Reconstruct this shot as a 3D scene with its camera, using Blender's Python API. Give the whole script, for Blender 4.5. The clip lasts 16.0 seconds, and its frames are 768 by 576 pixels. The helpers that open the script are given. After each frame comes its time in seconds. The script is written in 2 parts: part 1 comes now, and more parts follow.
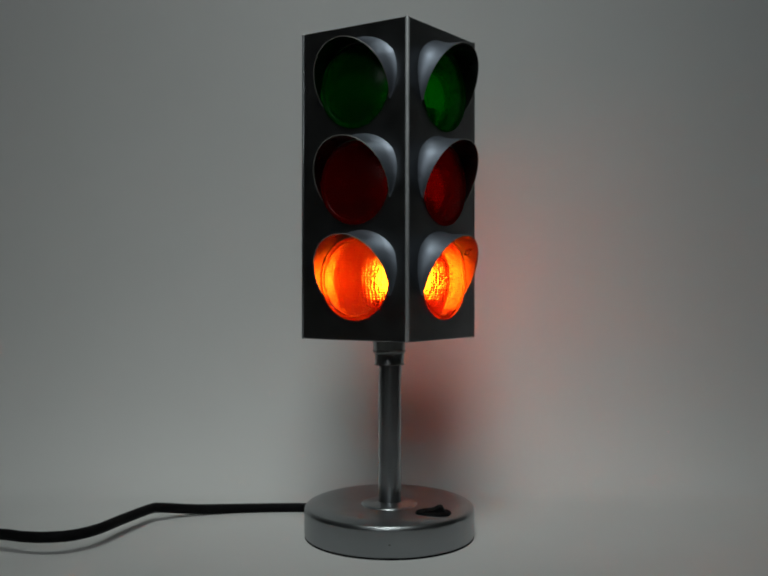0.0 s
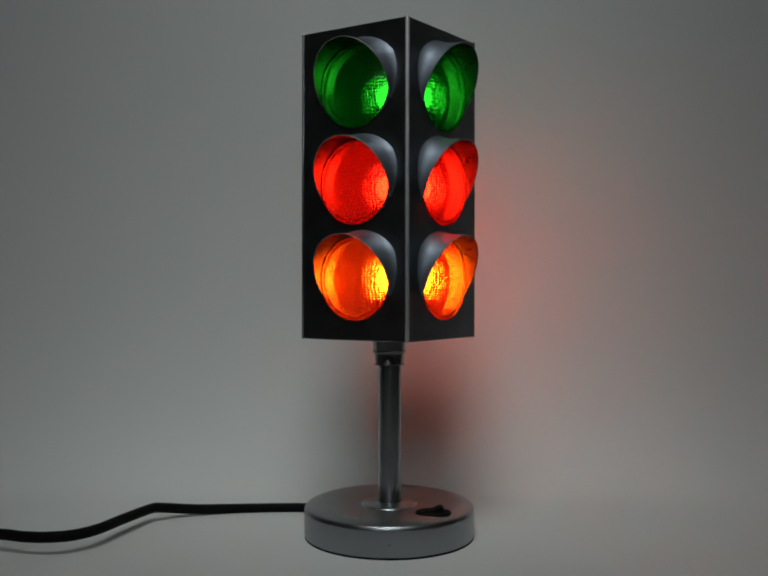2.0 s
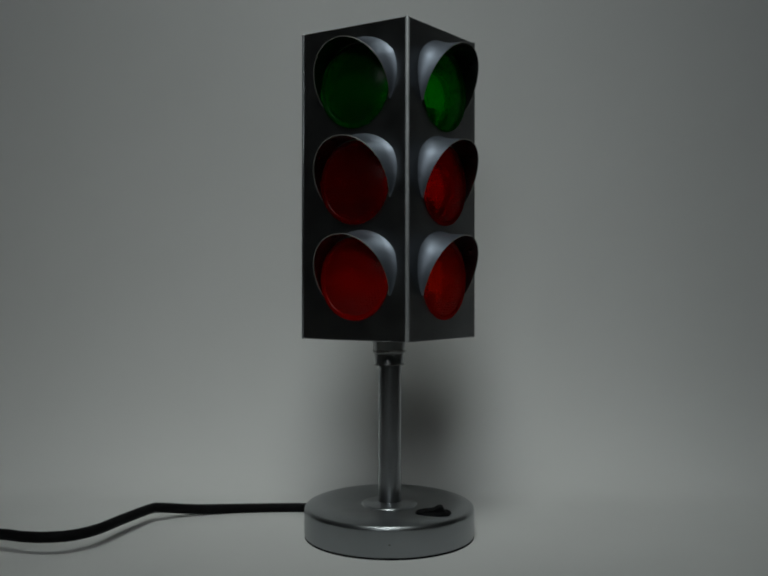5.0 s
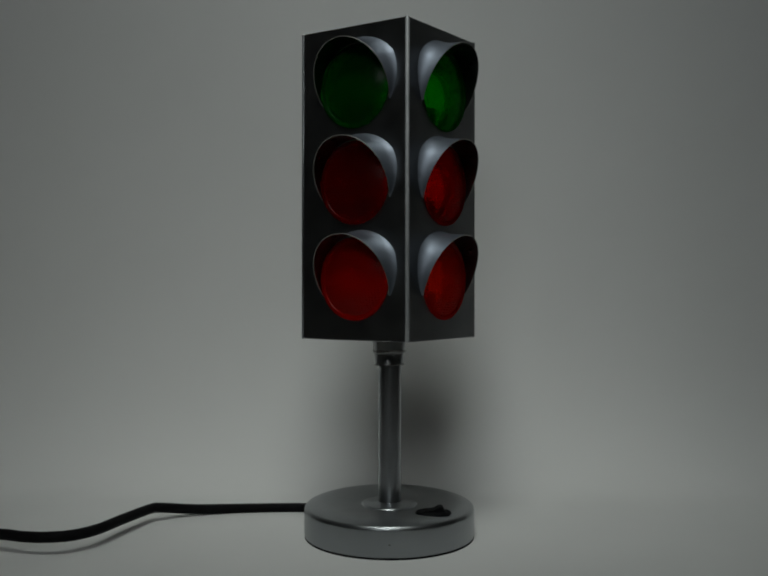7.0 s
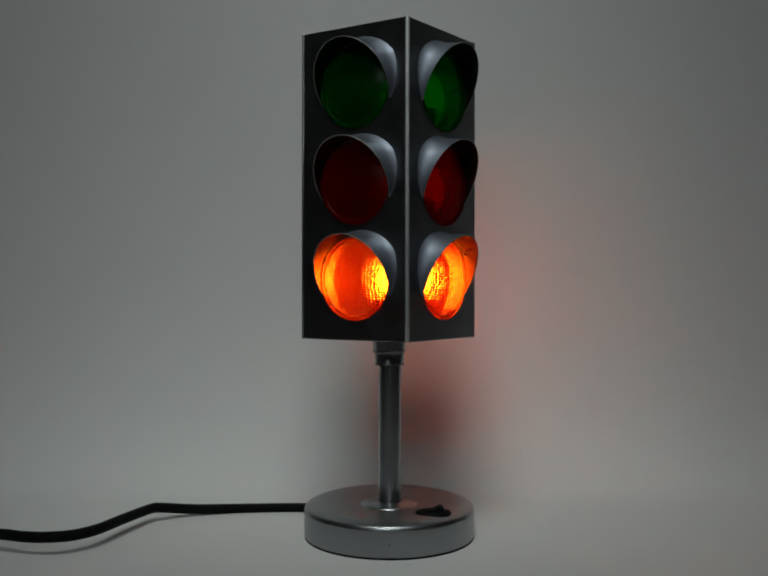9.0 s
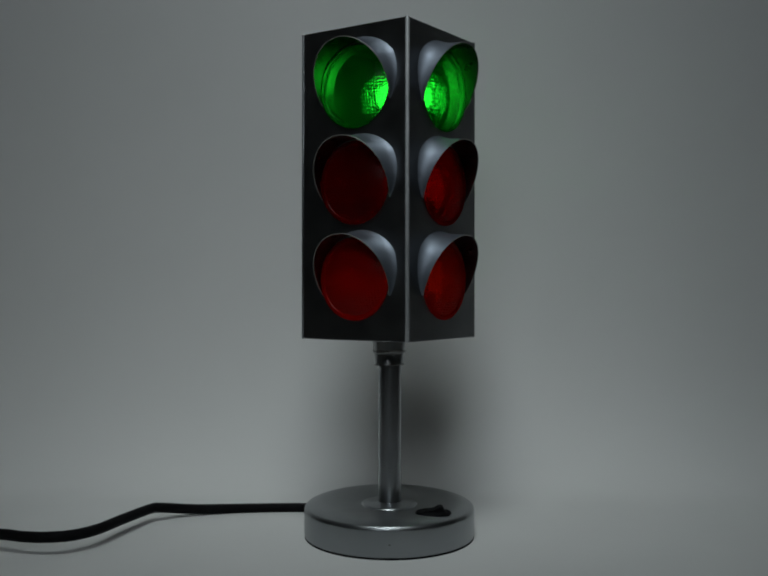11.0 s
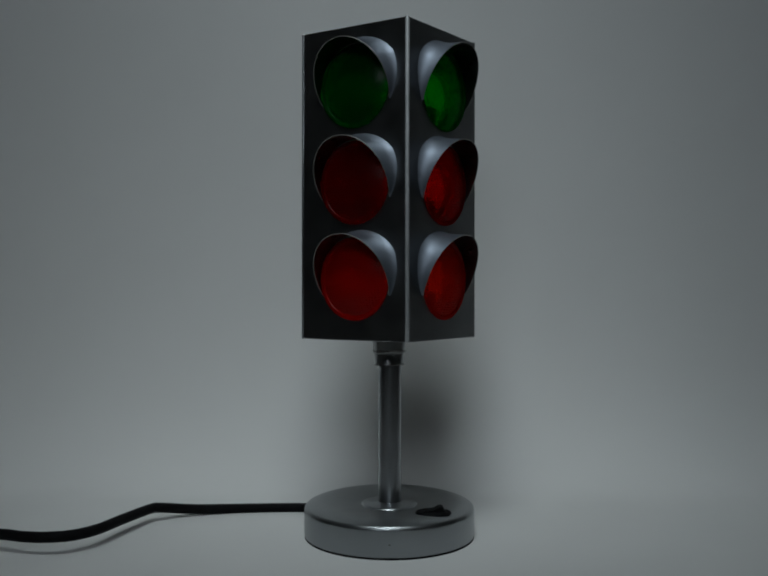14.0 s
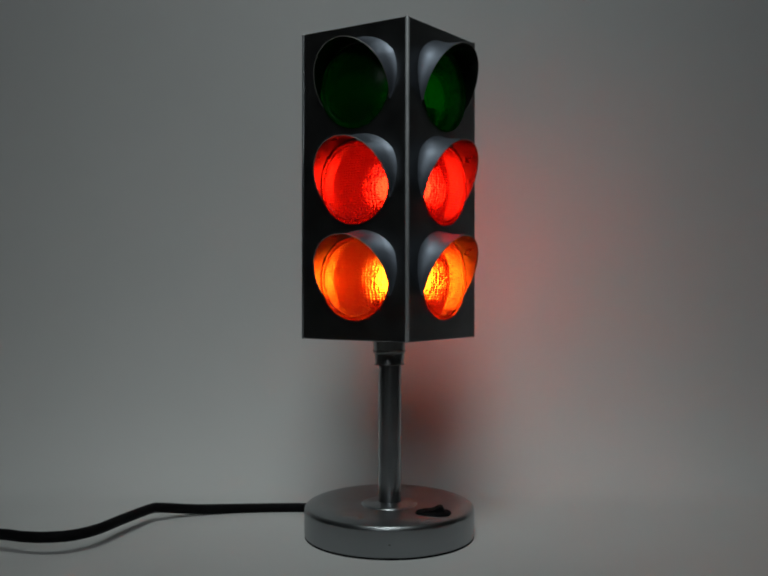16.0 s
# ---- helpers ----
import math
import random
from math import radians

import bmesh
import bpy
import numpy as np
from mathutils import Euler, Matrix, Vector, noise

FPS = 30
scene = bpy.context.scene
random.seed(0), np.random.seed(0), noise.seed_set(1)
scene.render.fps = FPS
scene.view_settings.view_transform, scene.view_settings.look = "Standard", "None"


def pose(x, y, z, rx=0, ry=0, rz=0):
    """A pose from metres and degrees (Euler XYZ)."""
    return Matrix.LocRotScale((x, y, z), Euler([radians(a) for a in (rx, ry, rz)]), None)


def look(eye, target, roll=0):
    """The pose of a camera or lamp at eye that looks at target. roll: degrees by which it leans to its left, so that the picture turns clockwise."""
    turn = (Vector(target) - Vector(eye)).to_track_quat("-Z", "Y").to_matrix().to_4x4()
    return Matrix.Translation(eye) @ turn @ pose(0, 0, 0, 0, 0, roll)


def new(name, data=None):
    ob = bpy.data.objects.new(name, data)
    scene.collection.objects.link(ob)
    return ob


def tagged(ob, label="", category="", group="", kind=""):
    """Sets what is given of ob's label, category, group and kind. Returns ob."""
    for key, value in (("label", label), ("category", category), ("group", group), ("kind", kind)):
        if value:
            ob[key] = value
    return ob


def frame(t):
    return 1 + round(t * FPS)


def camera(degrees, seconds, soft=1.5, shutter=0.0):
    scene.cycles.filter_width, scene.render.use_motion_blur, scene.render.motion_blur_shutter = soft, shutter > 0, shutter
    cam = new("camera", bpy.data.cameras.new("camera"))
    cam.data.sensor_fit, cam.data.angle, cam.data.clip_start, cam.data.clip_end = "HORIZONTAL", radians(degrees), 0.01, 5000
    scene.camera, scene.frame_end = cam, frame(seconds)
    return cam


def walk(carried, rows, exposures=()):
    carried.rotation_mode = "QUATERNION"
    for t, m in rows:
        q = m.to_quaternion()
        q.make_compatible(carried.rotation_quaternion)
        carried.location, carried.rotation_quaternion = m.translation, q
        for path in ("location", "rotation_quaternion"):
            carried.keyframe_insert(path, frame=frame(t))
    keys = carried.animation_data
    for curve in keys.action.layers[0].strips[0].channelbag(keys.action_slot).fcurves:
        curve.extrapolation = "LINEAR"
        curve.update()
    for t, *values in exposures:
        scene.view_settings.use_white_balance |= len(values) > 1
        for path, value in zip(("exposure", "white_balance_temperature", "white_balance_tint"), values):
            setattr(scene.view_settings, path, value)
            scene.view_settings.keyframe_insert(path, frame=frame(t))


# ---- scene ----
# The table top is z = 0; the lamp's axis stands at the origin.
SECONDS = 16.0
cam = camera(42.13, SECONDS, soft=2.0)
LIFT = -0.0004                     # height of the lamp's own origin over the table
LEAN = pose(0, 0, 0.0242) @ pose(0, 0, 0, -2.0) @ pose(0, 0, -0.0242)     # pole and housing lean back on the base
CAMERA_POSE = pose(0, 0, LIFT) @ LEAN @ pose(-0.0038, -0.6849, 0.171, 89.94, -0.06, 0.0)
# the clip's camera drifts in brightness and white balance
DRIFT = [(0, 0.09, 6480, 9), (0.5, -0.06, 6472, 9), (1, -0.03, 6465, 9), (1.5, 0.09, 6458, 9), (2, -0.03, 6450, 9), (2.5, 0.06, 6450, 9),
         (3, -0.18, 6450, 9), (3.5, -0.06, 6450, 9), (4, 0.09, 6450, 9), (6.5, -0.06, 6575, 9), (7, 0.06, 6600, 9), (7.5, -0.24, 6575, 9),
         (8, 0.06, 6550, 9), (8.5, -0.06, 6525, 9), (9, 0.06, 6500, 9), (11.5, 0.03, 6180, 9), (12, -0.12, 6160, 9), (12.5, 0.06, 6140, 9),
         (13, -0.06, 6120, 9), (13.5, -0.18, 6100, 9), (14, 0.09, 6080, 9), (14.5, 0.06, 6205, 9), (15, -0.09, 6330, 9), (15.5, 0.05, 6400, 9),
         (16, -0.27, 6350, 9)]
walk(cam, [(0.0, CAMERA_POSE), (SECONDS, CAMERA_POSE)], DRIFT)

# ---- light ----
DAY = 3.7            # watts of skylight in the window opening
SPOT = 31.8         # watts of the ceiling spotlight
BULB = {"green": 4.9, "red": 34.0, "amber": 63.0}   # strength of the bulbs

world = bpy.data.worlds.new("sky")
scene.world = world
world.use_nodes = True
sky = world.node_tree.nodes.new("ShaderNodeTexSky")
sky.sky_type, sky.sun_disc = "NISHITA", False
sky.sun_elevation, sky.sun_rotation = radians(35), radians(170)
backing = world.node_tree.nodes["Background"]
backing.inputs["Strength"].default_value = 0.05
world.node_tree.links.new(sky.outputs["Color"], backing.inputs["Color"])

WINDOW = (-0.50, 0.18, 0.86, 1.36)   # x0, x1, z0, z1 of the opening
WINDOW_WALL = -1.65
daylight = bpy.data.lights.new("window_daylight", "AREA")
daylight.shape, daylight.size, daylight.size_y = "RECTANGLE", WINDOW[1] - WINDOW[0], WINDOW[3] - WINDOW[2]
daylight.energy, daylight.color = DAY, (0.91, 0.985, 0.985)
centre = Vector(((WINDOW[0] + WINDOW[1]) / 2, WINDOW_WALL - 0.02, (WINDOW[2] + WINDOW[3]) / 2))
new("window_daylight", daylight).matrix_world = look(centre, centre + Vector((0, 1, 0)))

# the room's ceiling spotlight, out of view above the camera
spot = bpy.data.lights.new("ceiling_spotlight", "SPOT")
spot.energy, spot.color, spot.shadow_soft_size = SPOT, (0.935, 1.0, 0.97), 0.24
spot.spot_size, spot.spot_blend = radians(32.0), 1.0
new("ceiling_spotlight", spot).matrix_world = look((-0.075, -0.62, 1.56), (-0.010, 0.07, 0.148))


# ---- materials ----
def material(name):
    m = bpy.data.materials.new(name)
    m.use_nodes = True
    return m, m.node_tree.nodes, m.node_tree.links


def noise_node(nodes, links, scale, detail=4.0, space="Object"):
    place = nodes.new("ShaderNodeTexCoord")
    n = nodes.new("ShaderNodeTexNoise")
    n.inputs["Scale"].default_value, n.inputs["Detail"].default_value = scale, detail
    links.new(place.outputs[space], n.inputs["Vector"])
    return n


def ramp(nodes, links, source, low, high, a=0.3, b=0.7):
    r = nodes.new("ShaderNodeValToRGB")
    r.color_ramp.elements[0].position, r.color_ramp.elements[1].position = a, b
    r.color_ramp.elements[0].color, r.color_ramp.elements[1].color = (*low, 1), (*high, 1)
    links.new(source, r.inputs["Fac"])
    return r.outputs["Color"]


def surface(name, low, high, rough=(0.4, 0.6), metal=0.0, scale=30.0, fine=600.0, bump=0.1, depth=0.001, specular=0.5):
    """A worn surface: colour by a coarse noise, roughness by a middle one, relief by a fine one."""
    m, nodes, links = material(name)
    shader = nodes["Principled BSDF"]
    shader.inputs["Metallic"].default_value = metal
    shader.inputs["Specular IOR Level"].default_value = specular
    links.new(ramp(nodes, links, noise_node(nodes, links, scale).outputs["Fac"], low, high), shader.inputs["Base Color"])
    links.new(ramp(nodes, links, noise_node(nodes, links, scale * 3).outputs["Fac"], (rough[0],) * 3, (rough[1],) * 3), shader.inputs["Roughness"])
    relief = nodes.new("ShaderNodeBump")
    relief.inputs["Strength"].default_value, relief.inputs["Distance"].default_value = bump, depth
    links.new(noise_node(nodes, links, fine, 2.0).outputs["Fac"], relief.inputs["Height"])
    links.new(relief.outputs["Normal"], shader.inputs["Normal"])
    return m


def lens_material(name, face, dye, thin, clear=0.35, scatter=0.5, bands="X"):
    """Moulded coloured plastic: face colour by reflected light, dye by scattered light, thin where one sees through it."""
    m, nodes, links = material(name)
    out = nodes["Material Output"]
    nodes.remove(nodes["Principled BSDF"])
    # prism pattern moulded in the back of the lens
    place = nodes.new("ShaderNodeTexCoord")
    cells = nodes.new("ShaderNodeTexVoronoi")
    cells.inputs["Scale"].default_value = 420
    links.new(place.outputs["Object"], cells.inputs["Vector"])
    ribs = nodes.new("ShaderNodeTexWave")
    ribs.bands_direction = bands
    ribs.inputs["Scale"].default_value, ribs.inputs["Distortion"].default_value = 150, 3.0
    links.new(place.outputs["Object"], ribs.inputs["Vector"])
    cross = nodes.new("ShaderNodeTexWave")
    cross.bands_direction = "Y" if bands == "X" else "X"
    cross.inputs["Scale"].default_value, cross.inputs["Distortion"].default_value = 190, 2.5
    links.new(place.outputs["Object"], cross.inputs["Vector"])
    pillows = nodes.new("ShaderNodeMath")
    pillows.operation = "MULTIPLY"
    links.new(cross.outputs["Fac"], pillows.inputs[0]), links.new(ribs.outputs["Fac"], pillows.inputs[1])
    both = nodes.new("ShaderNodeMath")
    links.new(cells.outputs["Distance"], both.inputs[0]), links.new(pillows.outputs[0], both.inputs[1])
    relief = nodes.new("ShaderNodeBump")
    relief.inputs["Strength"].default_value, relief.inputs["Distance"].default_value = 1.0, 0.0013
    links.new(both.outputs[0], relief.inputs["Height"])

    paint = nodes.new("ShaderNodeBsdfDiffuse")
    paint.inputs["Color"].default_value = (*face, 1)
    glow = nodes.new("ShaderNodeBsdfTranslucent")
    glow.inputs["Color"].default_value = (*dye, 1)
    links.new(relief.outputs["Normal"], glow.inputs["Normal"])
    gloss = nodes.new("ShaderNodeBsdfGlossy")
    gloss.inputs["Roughness"].default_value = 0.25
    gloss.inputs["Color"].default_value = (1, 1, 1, 1)

    def mixed(fac, a, b):
        x = nodes.new("ShaderNodeMixShader")
        x.inputs["Fac"].default_value = fac
        links.new(a.outputs[0], x.inputs[1]), links.new(b.outputs[0], x.inputs[2])
        return x

    bent = nodes.new("ShaderNodeBsdfRefraction")
    bent.inputs["Color"].default_value = (*thin, 1)
    bent.inputs["Roughness"].default_value, bent.inputs["IOR"].default_value = 0.26, 1.17
    links.new(relief.outputs["Normal"], bent.inputs["Normal"])
    see = nodes.new("ShaderNodeBsdfTransparent")
    see.inputs["Color"].default_value = (*thin, 1)
    window = mixed(0.5, bent, see)
    links.new(ramp(nodes, links, cells.outputs["Distance"], (0.85,) * 3, (0.40,) * 3, 0.25, 0.5), window.inputs["Fac"])
    whole = mixed(0.012, mixed(clear, mixed(scatter, paint, glow), window), gloss)
    links.new(whole.outputs[0], out.inputs["Surface"])
    return m


def bulb_material(name, colour, strength):
    m, nodes, links = material(name)
    shader = nodes["Principled BSDF"]
    shader.inputs["Base Color"].default_value = (0.8, 0.8, 0.75, 1)
    shader.inputs["Emission Color"].default_value = (*colour, 1)
    shader.inputs["Emission Strength"].default_value = strength
    return m


SILVER = surface("silver_paint", (0.28, 0.29, 0.305), (0.35, 0.36, 0.375), (0.29, 0.36), 1.0, 25, 2500, 0.06, 0.0002)
# the same silver paint, with the dimness of the housing's faces put into the colour
PANEL = surface("darkened_silver_paint", (0.235, 0.24, 0.245), (0.30, 0.305, 0.31), (0.29, 0.36), 1.0, 25, 2500, 0.06, 0.0002)
SATIN = surface("satin_silver_paint", (0.20, 0.225, 0.27), (0.245, 0.275, 0.325), (0.50, 0.58), 1.0, 25, 2500, 0.06, 0.0002)
# inner faces of the visors, darker than their outer skin
HOOD_INSIDE = surface("smooth_grey_hood_inside", (0.12, 0.12, 0.124), (0.155, 0.155, 0.16), (0.26, 0.34), 1.0, 40, 1500, 0.1, 0.0003)
# glints along the visor rims and collar, put into a brighter metal
GLINT_EDGE = surface("glint_metal_rim", (0.22, 0.215, 0.20), (0.34, 0.33, 0.31), (0.40, 0.55), 0.8, 120, 2500, 0.1, 0.0002)
# front corner only: the light it catches is put into a paler colour
LIT_EDGE = surface("front_lit_silver_edge", (0.36, 0.37, 0.38), (0.46, 0.47, 0.48), (0.42, 0.55), 0.3, 60, 2500, 0.1, 0.0002)
BASE_SILVER = surface("smooth_silver_paint", (0.28, 0.295, 0.305), (0.335, 0.35, 0.36), (0.31, 0.35), 1.0, 25, 2500, 0.05, 0.0002)
STEEL = surface("grey_metal", (0.32, 0.33, 0.33), (0.38, 0.39, 0.39), (0.30, 0.40), 1.0, 40, 2500, 0.12, 0.0002)
REFLECTOR = surface("reflector_paint", (0.34, 0.34, 0.34), (0.42, 0.42, 0.41), (0.25, 0.35), 0.6, 60, 900, 0.1, 0.0003)
DARK = surface("dark_inside", (0.05, 0.05, 0.05), (0.08, 0.08, 0.08), (0.5, 0.7), 0.0, 40, 900)
RUBBER = surface("black_rubber", (0.003, 0.003, 0.0033), (0.005, 0.005, 0.006), (0.6, 0.75), 0.0, 60, 1200, 0.1, 0.0003, 0.1)
PAPER = surface("white_paper", (0.71, 0.71, 0.70), (0.75, 0.75, 0.74), (0.75, 0.85), 0.0, 5, 500, 0.05, 0.0003, 0.3)
PLASTER = surface("wall_paint", (0.045, 0.045, 0.044), (0.065, 0.065, 0.063), (0.7, 0.9), 0.0, 2, 90, 0.1, 0.002)
BOARDS = surface("dark_floor", (0.07, 0.055, 0.045), (0.12, 0.09, 0.07), (0.4, 0.6), 0.0, 3, 60, 0.1, 0.002)
WOOD = surface("table_wood", (0.16, 0.10, 0.06), (0.24, 0.16, 0.10), (0.35, 0.5), 0.0, 6, 120, 0.1, 0.001)
LENS = {
    "green": lens_material("green_lens", (0.001, 0.10, 0.004), (0.004, 0.30, 0.012), (0.02, 0.85, 0.04), 0.60, 0.35, "Y"),
    "red": lens_material("red_lens", (0.42, 0.001, 0.0005), (0.90, 0.005, 0.0015), (1.0, 0.012, 0.004), 0.66, 0.80),
    "amber": lens_material("amber_lens", (0.88, 0.0025, 0.001), (0.9, 0.020, 0.0010), (1.0, 0.124, 0.004), 0.62, 0.35),
}


# ---- builders ----
def part(name, bm, mat, parent=None, label="", smooth=40):
    """Links a bmesh as one mesh object, under a thing or a part when one is given."""
    bmesh.ops.recalc_face_normals(bm, faces=bm.faces)
    data = bpy.data.meshes.new(name)
    for f in bm.faces:
        f.smooth = True
    for e in bm.edges:
        if len(e.link_faces) == 2 and e.calc_face_angle(0) > radians(smooth):
            e.smooth = False
    bm.to_mesh(data)
    bm.free()
    data.materials.append(mat)
    ob = new(name, data)
    ob.parent = parent
    return tagged(ob, label)


def box(size, at=(0, 0, 0), bevel=0.0):
    bm = bmesh.new()
    bmesh.ops.create_cube(bm, size=1, matrix=Matrix.Translation(at) @ Matrix.Diagonal((*size, 1)))
    if bevel:
        bmesh.ops.bevel(bm, geom=list(bm.edges), offset=bevel, segments=3, profile=0.5, affect="EDGES")
    return bm


def lathe(profile, n=96):
    """A solid of revolution round z from (radius, z) pairs; it closes at radius 0."""
    bm = bmesh.new()
    rings = []
    for r, z in profile:
        if r < 1e-6:
            rings.append([bm.verts.new((0, 0, z))])
        else:
            rings.append([bm.verts.new((r * math.cos(2 * math.pi * k / n), r * math.sin(2 * math.pi * k / n), z)) for k in range(n)])
    for a, b in zip(rings, rings[1:]):
        for k in range(n):
            j = (k + 1) % n
            q = [a[k % len(a)], a[j % len(a)], b[j % len(b)], b[k % len(b)]]
            q = list(dict.fromkeys(q))
            if len(q) > 2:
                bm.faces.new(q)
    return bm


def turned_over(profile):
    """The profile with its ends joined, for a ring or a tube."""
    return list(profile) + [profile[0]]


# ---- the room ----
def room():
    x0, x1, y0, y1, z0, z1 = -1.7, 1.7, WINDOW_WALL, 2.3, -0.75, 1.75
    t = 0.12

    def wall(name, size, at):
        tagged(part(name, box(size, at), PLASTER), "plain grey painted wall", "wall", kind="structure")

    wall("wall_north", (x1 - x0 + 2 * t, t, z1 - z0), ((x0 + x1) / 2, y1 + t / 2, (z0 + z1) / 2))
    wall("wall_west", (t, y1 - y0, z1 - z0), (x0 - t / 2, (y0 + y1) / 2, (z0 + z1) / 2))
    wall("wall_east", (t, y1 - y0, z1 - z0), (x1 + t / 2, (y0 + y1) / 2, (z0 + z1) / 2))
    # south wall: four pieces round the window opening, in one mesh
    a, b, c, d = WINDOW
    bm = bmesh.new()
    for sx, ex, sz, ez in ((x0 - t, a, z0, z1), (b, x1 + t, z0, z1), (a, b, z0, c), (a, b, d, z1)):
        bmesh.ops.create_cube(bm, size=1, matrix=Matrix.Translation(((sx + ex) / 2, y0 - t / 2, (sz + ez) / 2))
                              @ Matrix.Diagonal((ex - sx, t, ez - sz, 1)))
    tagged(part("wall_south", bm, PLASTER), "plain grey wall with a window opening", "wall", kind="structure")
    tagged(part("floor", box((x1 - x0, y1 - y0, 0.05), ((x0 + x1) / 2, (y0 + y1) / 2, z0 - 0.025)), BOARDS), "dark wooden floor", "floor", kind="structure")
    tagged(part("ceiling", box((x1 - x0 + 2 * t, y1 - y0 + 2 * t, 0.1), ((x0 + x1) / 2, (y0 + y1) / 2, z1 + 0.05)), PLASTER), "plain grey ceiling", "ceiling", kind="structure")


def table():
    thing = tagged(new("table"), "plain wooden table under the white paper sheet", "table")
    part("tabletop", box((1.5, 1.0, 0.03), (0, 0.0, -0.0165), 0.003), WOOD, thing)
    for x in (-0.7, 0.7):
        for y in (-0.45, 0.45):
            part("leg", box((0.05, 0.05, 0.72), (x, y, -0.39), 0.003), WOOD, thing)
    return thing


def paper_sweep():
    """One sheet of paper: flat on the table, curving up into a standing background."""
    width, start, bend = 0.84, -0.40, 0.095
    line = [(start + (bend - start) * k / 12, 0.0) for k in range(13)]
    # the bend is tight at the table and eases into an upright sheet
    y, z, step = bend, 0.0, 0.012
    for k in range(52):
        tilt = radians(89) * (1 - math.exp(-(k + 0.5) * step / 0.070))
        y, z = y + step * math.cos(tilt), z + step * math.sin(tilt)
        line.append((y, z))
    columns = 24
    bm = bmesh.new()
    grid = []
    for j, (y, z) in enumerate(line):
        row = []
        for i in range(columns + 1):
            x = width * (i / columns - 0.5)
            sag = 0.007 * noise.noise(Vector((x * 3, y * 3, z * 3 + 5))) * min(1.0, z / 0.15)
            row.append(bm.verts.new((x, y + sag, z)))
        grid.append(row)
    for a, b in zip(grid, grid[1:]):
        for i in range(columns):
            bm.faces.new((a[i], a[i + 1], b[i + 1], b[i]))
    ob = part("paper_backdrop", bm, PAPER, smooth=80)
    shell = ob.modifiers.new("thickness", "SOLIDIFY")
    shell.thickness, shell.offset = 0.0006, 0.0
    return tagged(ob, "large white paper sheet curving up behind the lamp", "backdrop", kind="structure")


# ---- the traffic light lamp ----
HALF = 0.0428                       # half the housing's width
LOW, HIGH = 0.1360, 0.3415          # its bottom and top
YAW = -34.5                         # its turn on the pole
LEVELS = {"amber": 0.1762, "red": 0.2388, "green": 0.3014}
LENS_R = 0.0272
PANEL_T = 0.0016
FACE_SHIFT = 0.0015


def side_panel(thing, turn):
    """One face of the housing with three round openings; its lenses and visors hang on it."""
    w = HALF - 0.0010
    n = 72
    cuts = [LOW + 0.001, (LEVELS["amber"] + LEVELS["red"]) / 2, (LEVELS["red"] + LEVELS["green"]) / 2, HIGH - 0.001]
    bm = bmesh.new()
    for level, (z0, z1) in zip(LEVELS.values(), zip(cuts, cuts[1:])):
        sides = (w - FACE_SHIFT, z1 - level, w + FACE_SHIFT, level - z0)   # right, up, left, down
        angles = {2 * math.pi * k / n for k in range(n)}
        for cx, cz in ((sides[0], sides[1]), (-sides[2], sides[1]), (-sides[2], -sides[3]), (sides[0], -sides[3])):
            angles.add(math.atan2(cz, cx) % (2 * math.pi))
        rows = []
        if turn == 270:       # the face at the back has no openings
            continue
        for a in sorted(angles):
            c, s = math.cos(a), math.sin(a)
            reach = min((sides[0] / c) if c > 1e-9 else (sides[2] / -c) if c < -1e-9 else 9, (sides[1] / s) if s > 1e-9 else (sides[3] / -s) if s < -1e-9 else 9)
            r = LENS_R - 0.0004
            inner, outer = (FACE_SHIFT + r * c, level + r * s), (FACE_SHIFT + reach * c, level + reach * s)
            rows.append([bm.verts.new((p[0], y, p[1])) for p in (inner, outer) for y in (-HALF, -HALF + PANEL_T)])
        for a, b in zip(rows, rows[1:] + rows[:1]):
            bm.faces.new((a[0], b[0], b[2], a[2]))      # front
            bm.faces.new((a[1], a[3], b[3], b[1]))      # back
            bm.faces.new((a[0], a[1], b[1], b[0]))      # rim of the opening
    bmesh.ops.remove_doubles(bm, verts=bm.verts, dist=0.00002)
    if turn == 270:
        bm.free()
        bm = box((2 * w, PANEL_T, HIGH - LOW - 0.002), (0, -HALF + PANEL_T / 2, (LOW + HIGH) / 2))
    panel = part("side_panel", bm, PANEL, thing, "silver-painted metal face")
    panel.matrix_basis = pose(0, 0, 0, 0, 0, YAW + turn)
    if turn == 270:
        return panel
    for colour, level in LEVELS.items():
        lens = part("lens", lens_mesh(), LENS[colour], panel, colour + " ribbed plastic lens")
        lens.matrix_basis = pose(FACE_SHIFT, -HALF, level, 90)
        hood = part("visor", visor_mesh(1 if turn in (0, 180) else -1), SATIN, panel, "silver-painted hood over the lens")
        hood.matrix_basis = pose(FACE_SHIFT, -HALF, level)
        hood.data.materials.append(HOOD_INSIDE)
        hood.data.materials.append(GLINT_EDGE)
        cup = part("reflector", lathe(turned_over([(0.0264, -0.0035), (0.0264, -0.011), (0.0258, -0.011), (0.0258, -0.0035)]), 64), REFLECTOR, panel)
        cup.matrix_basis = pose(FACE_SHIFT, -HALF, level, 90)
    return panel


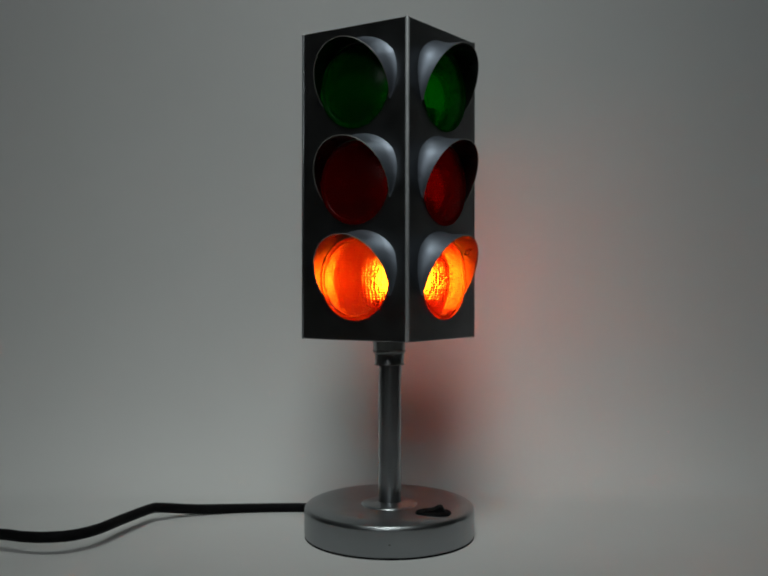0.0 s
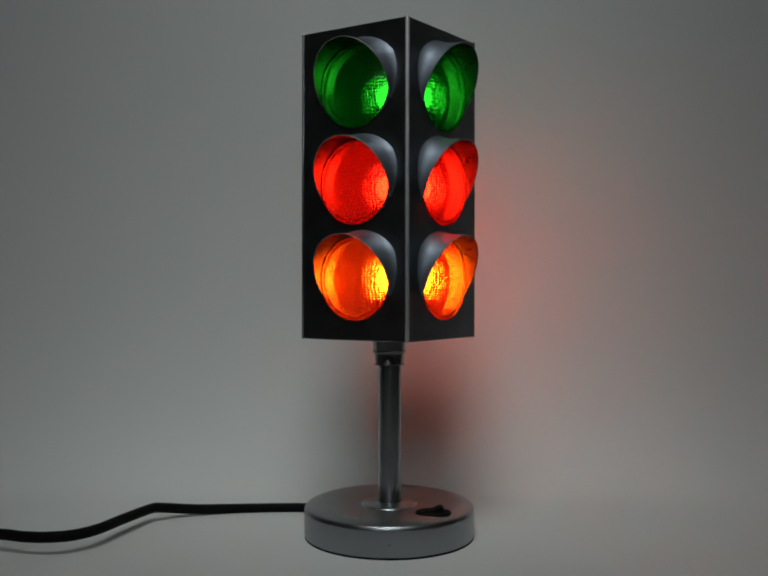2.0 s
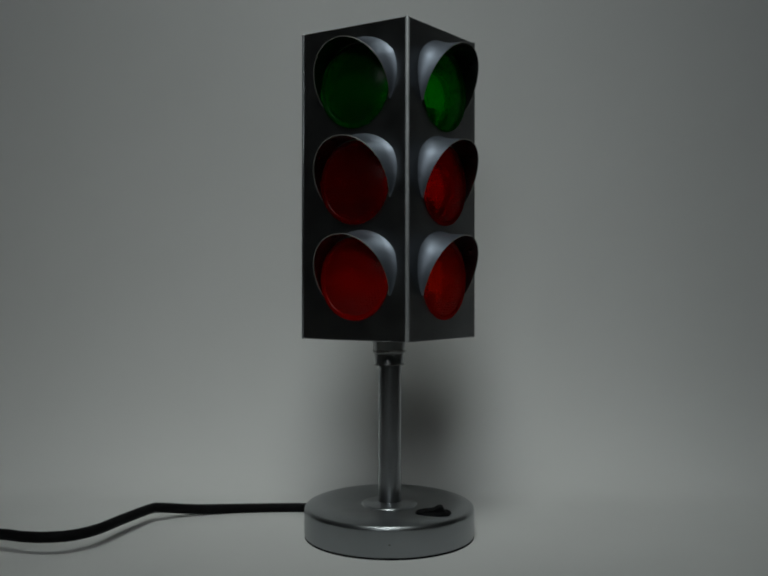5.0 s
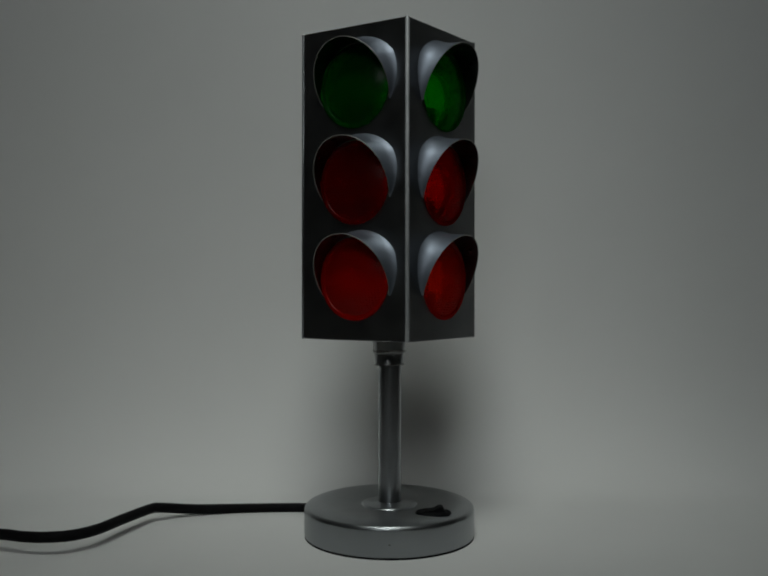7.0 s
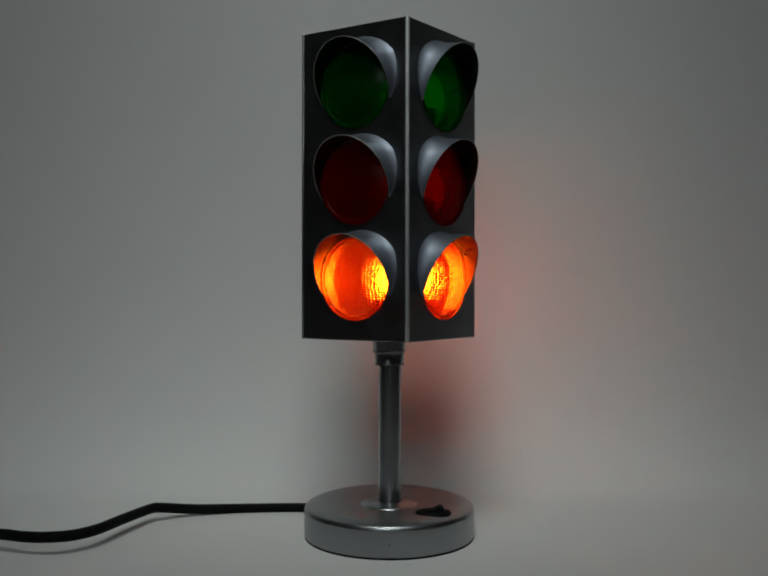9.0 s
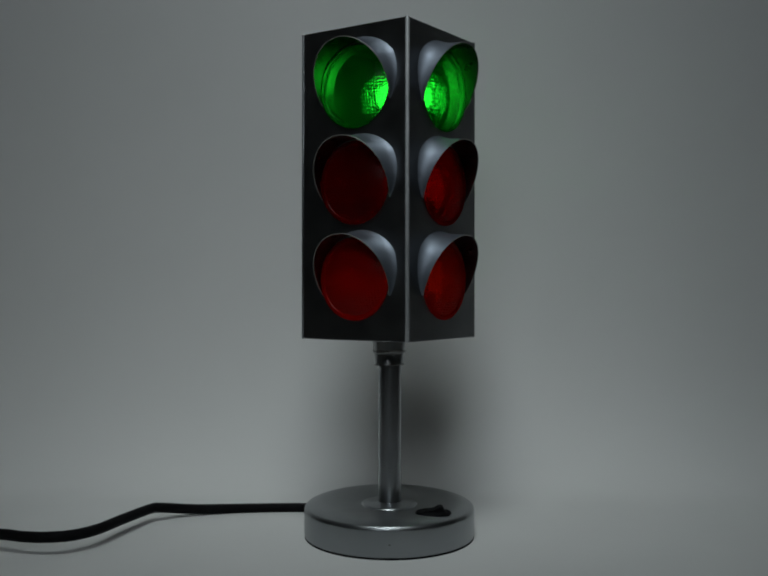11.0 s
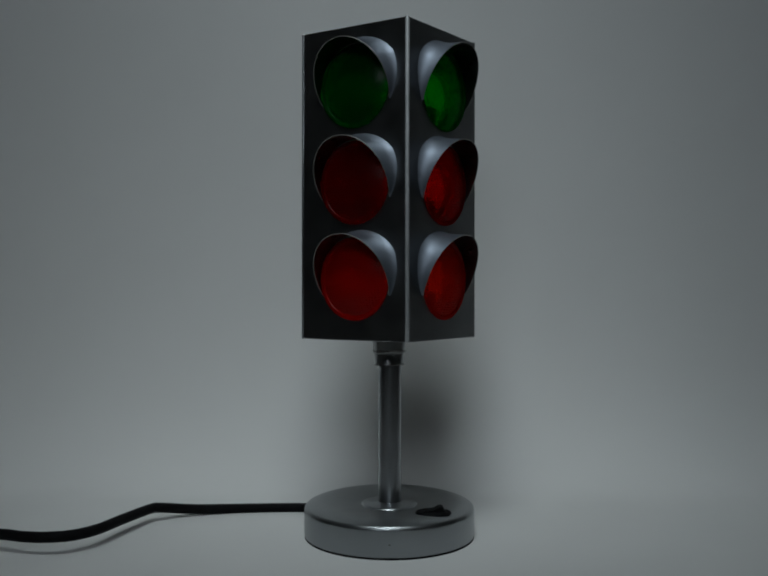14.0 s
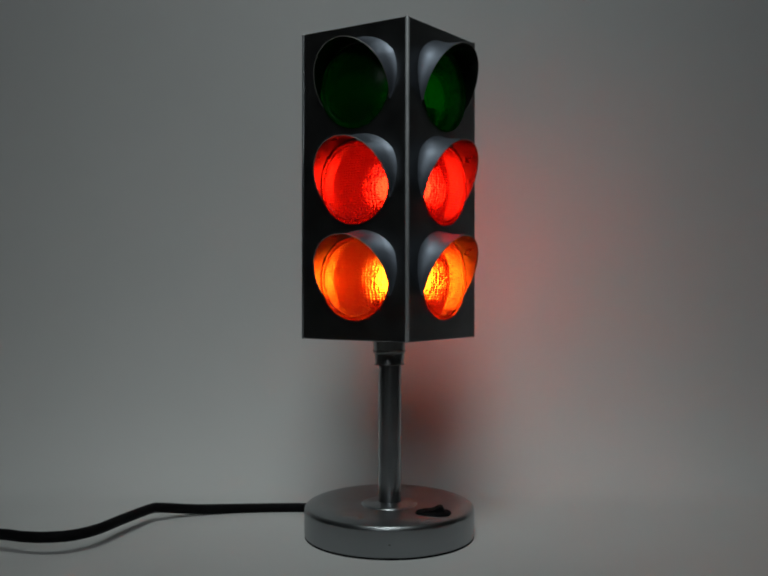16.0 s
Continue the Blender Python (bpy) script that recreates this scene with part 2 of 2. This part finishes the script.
def lens_mesh():
    """A shallow dome with a flat flange and a raised ring; z is outwards."""
    profile = [(LENS_R, -0.0030), (LENS_R, 0.0008), (LENS_R - 0.0006, 0.0013), (LENS_R - 0.0024, 0.0013), (LENS_R - 0.0030, 0.0006)]
    dome = LENS_R - 0.0034
    for k in range(9):
        a = k / 8
        profile.append((dome * (1 - a), 0.0008 + 0.0065 * (1 - (1 - a) ** 2)))
    return lathe(profile, 72)


def visor_mesh(corner):
    """A hood, longest at the top and running out below the lens's middle; -y is outwards.
    It swells out of the face, most on the side of the housing's front corner (+1 or -1 in x)."""
    wall, top, side = 0.0006, 0.0182, 0.0055
    end, n, m = radians(111), 72, 20
    bm = bmesh.new()
    rows = []
    for i in range(n + 1):
        th = -end + 2 * end * i / n
        reach = max(0.0004, side + (top - side) * math.cos(th))
        row = []
        lean = 0.5 + 0.5 * math.sin(th) * corner
        r_in = 0.0275 + 0.0017 * lean
        wide = 0.0004 + (0.0006 + 0.0066 * lean ** 2.2) * min(1.0, reach / 0.0125) ** 1.5
        for k in range(m + 1):          # outer skin: a hollow foot on the face, then a cone to the rim
            u = (1 - k / m) ** 0.7
            row.append((r_in + wall + wide * (0.34 * u + 0.66 * u ** 3.5), reach * (1 - u) + 0.00015))
        row.append((r_in + wall * 0.5, reach + 0.0003))
        for k in range(6):
            row.append((r_in, reach * (1 - k / 5)))
        rows.append([bm.verts.new((r * math.sin(th), -d, r * math.cos(th))) for r, d in row])
    for a, b in zip(rows, rows[1:]):
        for k in range(len(a)):
            j = (k + 1) % len(a)
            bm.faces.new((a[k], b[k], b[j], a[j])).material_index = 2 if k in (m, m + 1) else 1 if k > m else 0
    bm.faces.new(rows[0]), bm.faces.new(list(reversed(rows[-1])))
    return bm


def cord_mesh(points, radius, sides=14):
    """A round cord along a smooth line through the points."""
    pts = [Vector(p) for p in points]
    fine = []
    for i in range(len(pts) - 1):
        p0, p1, p2, p3 = pts[max(i - 1, 0)], pts[i], pts[i + 1], pts[min(i + 2, len(pts) - 1)]
        for k in range(8):
            t = k / 8
            fine.append(0.5 * (2 * p1 + (p2 - p0) * t + (2 * p0 - 5 * p1 + 4 * p2 - p3) * t * t + (3 * p1 - p0 - 3 * p2 + p3) * t ** 3))
    fine.append(pts[-1])
    bm = bmesh.new()
    rings = []
    for i, p in enumerate(fine):
        way = (fine[min(i + 1, len(fine) - 1)] - fine[max(i - 1, 0)]).normalized()
        side = way.cross(Vector((0, 0, 1))).normalized()
        up = side.cross(way)
        rings.append([bm.verts.new(p + radius * (math.cos(2 * math.pi * k / sides) * side + math.sin(2 * math.pi * k / sides) * up)) for k in range(sides)])
    for a, b in zip(rings, rings[1:]):
        for k in range(sides):
            j = (k + 1) % sides
            bm.faces.new((a[k], a[j], b[j], b[k]))
    bm.faces.new(list(reversed(rings[0]))), bm.faces.new(rings[-1])
    return bm


BULB_UP = {c: z - 0.008 for c, z in LEVELS.items()}      # foot of each bulb when it shines
BULB_AT = (0.0098, 0.0036)                               # bulbs sit a little off the axis
BULB_DROP = 0.0190                                       # how far it sinks into the dark cup below it


def traffic_lamp():
    lamp = tagged(new("traffic_light_lamp"), "silver toy traffic light table lamp with flashing coloured lenses", "table lamp")
    lamp.location.z = LIFT
    # base: a thick disc with a rounded upper edge
    r, h = 0.0582, 0.0242
    mid = h - 0.0019                   # the top dips a little towards the pole
    profile = [(0, 0.0020), (r - 0.0004, 0.0020), (r - 0.0001, 0.0022), (r, 0.0027)]
    profile += [(r - 0.0036 * (1 - math.cos(a)), h - 0.0054 + 0.0036 * math.sin(a)) for a in [radians(70) * k / 8 for k in range(9)]]
    profile += [(r - 0.0040, h - 0.0014), (r - 0.0062, h - 0.0006), (r - 0.0090, h - 0.0001), (0.0450, h), (0.0330, h - 0.0009), (0.0240, mid),
                (0.0195, mid - 0.0002), (0.0189, mid - 0.0001), (0.0182, mid + 0.0008), (0.0174, mid + 0.0011), (0.0100, mid + 0.0013), (0.0086, mid + 0.0020), (0, mid + 0.0020)]
    base = part("base", lathe(profile, 128), BASE_SILVER, lamp, "round silver-painted metal foot")
    # black disc standing in for the contact shade under the base's edge
    part("contact_shade", lathe([(0, 0.0004), (r - 0.0006, 0.0004), (r - 0.0002, 0.0007), (r - 0.0002, 0.0020), (0, 0.0020)], 96), RUBBER, base)
    # rocker switch on the base
    switch = part("switch", lathe([(0, 0), (0.0118, 0), (0.0118, 0.0012), (0.0110, 0.0019), (0.0092, 0.0021), (0, 0.0021)], 48), RUBBER, base, "black plastic rocker switch")
    switch.matrix_basis = pose(0.0288, -0.0310, h - 0.0010) @ Matrix.Diagonal((1, 0.76, 1, 1))
    bm = bmesh.new()
    outline = [(-0.0080, 0.0015), (-0.0075, 0.0024), (0.0005, 0.0030), (0.0030, 0.0052), (0.0058, 0.0054), (0.0070, 0.0030), (0.0080, 0.0015)]
    ends = [[bm.verts.new((x, y, z)) for x, z in outline] for y in (-0.0052, 0.0052)]
    for k in range(len(outline)):
        j = (k + 1) % len(outline)
        bm.faces.new((ends[0][k], ends[0][j], ends[1][j], ends[1][k]))
    bm.faces.new(ends[0]), bm.faces.new(ends[1])
    bmesh.ops.bevel(bm, geom=list(bm.edges), offset=0.0004, segments=2, affect="EDGES")
    part("rocker", bm, RUBBER, switch)
    # small chips in the paint
    for name, radius, at, parent in (("paint_chip", 0.0008, (-0.0002, -0.0582, 0.0105), base),):
        chip = part(name, lathe([(0, -0.0002), (radius, -0.0002), (radius * 0.8, 0.00015), (0, 0.00015)], 10), DARK, parent)
        chip.matrix_basis = pose(*at, 90) @ Matrix.Diagonal((1, 0.7, 1, 1))
    # pole and the stepped collar under the housing
    part("pole", lathe([(0, mid + 0.001), (0.0078, mid + 0.001), (0.0077, 0.126), (0, 0.126)], 48), SILVER, lamp, "slim round silver tube").location.x = 0.0003
    nick = part("paint_chip", lathe([(0, -0.0002), (0.0010, -0.0002), (0.0008, 0.0002), (0, 0.0002)], 10), DARK, lamp, "dark chip in the tube's paint")
    nick.matrix_basis = pose(-0.0039, -0.0059, 0.0562, 90, 0, -37.5) @ Matrix.Diagonal((0.7, 1.7, 1, 1))
    for label, profile in (("lower step of a grey collar", [(0, 0.1174), (0.0094, 0.1174), (0.0102, 0.1178), (0.0102, 0.1186), (0.0098, 0.1192), (0.0102, 0.1254), (0.0111, 0.1259), (0.0112, 0.1266), (0.0106, 0.1274), (0, 0.1274)]),
                           ("upper step of a grey collar", [(0, 0.1275), (0.0104, 0.1275), (0.0108, 0.1279), (0.0111, LOW - 0.0005), (0, LOW - 0.0005)])):
        collar = part("collar", lathe(profile, 64), STEEL, lamp, label)
        collar.location.x = -0.0001
        # added ring whose brighter colour draws the collar's highlight line
        z, wide = (0.1177, 0.0104) if "lower" in label else (0.1272, 0.0114)
        part("ring", lathe(turned_over([(wide, z), (wide, z + 0.0006), (wide - 0.0020, z + 0.0010), (wide - 0.0020, z - 0.0004)]), 64), GLINT_EDGE, collar, "painted highlight along the collar's edge")
    # housing
    for turn in (0, 90, 180, 270):
        side_panel(lamp, turn)
        round_off = 0.0014 if turn == 0 else 0.0013
        edge = lathe([(0, LOW), (round_off * 0.75, LOW), (round_off, LOW + 0.0005), (round_off, HIGH - 0.0005), (round_off * 0.75, HIGH), (0, HIGH)], 24)
        bmesh.ops.translate(edge, verts=edge.verts, vec=(HALF - round_off * 0.8, -HALF + round_off * 0.8, 0))
        part("corner_edge", edge, LIT_EDGE if turn == 0 else SILVER, lamp).matrix_basis = pose(0, 0, 0, 0, 0, YAW + turn)
    inner = 2 * (HALF - 0.0018)
    for name, z, t in (("bottom_plate", LOW + 0.0010, 0.0020), ("top_plate", HIGH - 0.0012, 0.0020)):
        part(name, box((2 * HALF - 0.0012, 2 * HALF - 0.0012, t), (0, 0, z), 0.0004), SILVER, lamp).matrix_basis = pose(0, 0, 0, 0, 0, YAW)
    for z in ((LEVELS["amber"] + LEVELS["red"]) / 2, (LEVELS["red"] + LEVELS["green"]) / 2):
        part("divider", box((inner, inner, 0.0012), (0, 0, z)), REFLECTOR, lamp).matrix_basis = pose(0, 0, 0, 0, 0, YAW)
    # one bulb behind each row of lenses; dark cup and lid are added to hide its light
    bulbs = {}
    for colour, level in LEVELS.items():
        low, high = level - 0.0300, level - 0.0090
        part("blackout_cup", lathe([(0, low), (0.0219, low), (0.0219, high), (0.0209, high), (0.0209, low + 0.0008), (0, low + 0.0008)], 48), DARK, lamp).location = (*BULB_AT, 0)
        bulb = part("bulb", lathe([(0, 0), (0.0143, 0), (0.0175, 0.0025), (0.0190, 0.0065), (0.0190, 0.0095), (0.0175, 0.0135), (0.0143, 0.0160), (0, 0.0160)], 40), GLOW[colour], lamp, "glowing frosted bulb")
        part("blackout_lid", lathe([(0, 0.0161), (0.0221, 0.0161), (0.0221, 0.0174), (0.0212, 0.0180), (0, 0.0180)], 48), DARK, bulb)
        bulbs[colour] = bulb
    for ob in lamp.children:
        if ob != base:
            ob.matrix_basis = LEAN @ ob.matrix_basis
    # power cord leaving the back of the base
    line = [(-0.012, 0.050, 0.0054), (-0.032, 0.058, 0.0054), (-0.0633, 0.062, 0.0054), (-0.1076, 0.059, 0.0056), (-0.1423, 0.049, 0.0073),
            (-0.1650, 0.0355, 0.0113), (-0.1715, 0.0305, 0.0115), (-0.1833, -0.001, 0.0113), (-0.1924, -0.028, 0.0111), (-0.2040, -0.0425, 0.0108), (-0.2184, -0.0470, 0.0106),
            (-0.2345, -0.0455, 0.0105), (-0.2531, -0.0380, 0.0103), (-0.30, -0.018, 0.0073), (-0.36, 0.01, 0.0037), (-0.415, 0.03, 0.0037)]
    part("power_cord", cord_mesh([LEAN @ Vector(p) for p in line], 0.0036), RUBBER, lamp, "black rubber power cord")
    return lamp, bulbs


GLOW = {
    "green": bulb_material("green_row_bulb", (1.0, 0.78, 0.45), BULB["green"]),
    "red": bulb_material("red_row_bulb", (1.0, 0.72, 0.40), BULB["red"]),
    "amber": bulb_material("amber_row_bulb", (1.0, 0.72, 0.40), BULB["amber"]),
}

room()
table()
paper_sweep()
LAMP, BULBS = traffic_lamp()


# ---- motion of the bulbs ----
# spans of (start, end) in seconds at full light; faint: moments of (time, share of full light)
FLASHES = {
    "green": ([(0.1, 0.3), (1.1, 1.2), (2.0, 2.1), (2.9, 3.2), (4.5, 4.7), (5.5, 5.7), (7.2, 7.2), (7.8, 8.0), (8.9, 8.9), (9.9, 10.1), (10.9, 11.0), (11.9, 12.1), (13.2, 13.3), (14.1, 14.3), (15.4, 15.7)],
              [(1.3, 0.1), (7.3, 0.1), (8.8, 0.4), (14.0, 0.07), (15.3, 0.6)]),
    "red": ([(2.0, 2.3), (7.2, 7.5), (12.7, 13.0), (15.6, 16.0)],
            [(2.4, 0.15), (7.6, 0.35), (13.1, 0.2)]),
    "amber": ([(0.0, 0.3), (0.9, 1.1), (1.6, 2.0), (2.8, 3.3), (4.2, 4.6), (5.3, 5.7), (6.2, 6.5), (7.1, 7.5), (8.4, 8.5), (9.0, 9.5), (10.3, 10.7), (11.5, 11.9), (12.8, 13.4), (14.6, 14.9), (15.6, 16.0)],
              [(0.8, 0.4), (7.6, 0.07), (8.3, 0.05), (8.6, 0.6), (12.0, 0.12), (13.5, 0.18), (14.5, 0.6), (15.5, 0.14)]),
}


def motions():
    """Each bulb stands up out of its added dark cup while it shines, and sinks under its lid to go dark."""
    for colour, (spans, faint) in FLASHES.items():
        states = {}
        for tick in range(0, 161):
            t = tick / 10
            states[tick] = 1.0 if any(a - 0.01 <= t <= b + 0.01 for a, b in spans) else 0.0
        for t, share in faint:
            states[round(t * 10)] = share
        rows = []
        for tick, share in states.items():
            before, after = states.get(tick - 1, share), states.get(tick + 1, share)
            if tick in (0, 160) or share != before or share != after:
                rows.append((tick / 10, LEAN @ pose(*BULB_AT, BULB_UP[colour] - BULB_DROP * (1 - share))))
        walk(BULBS[colour], rows)


motions()
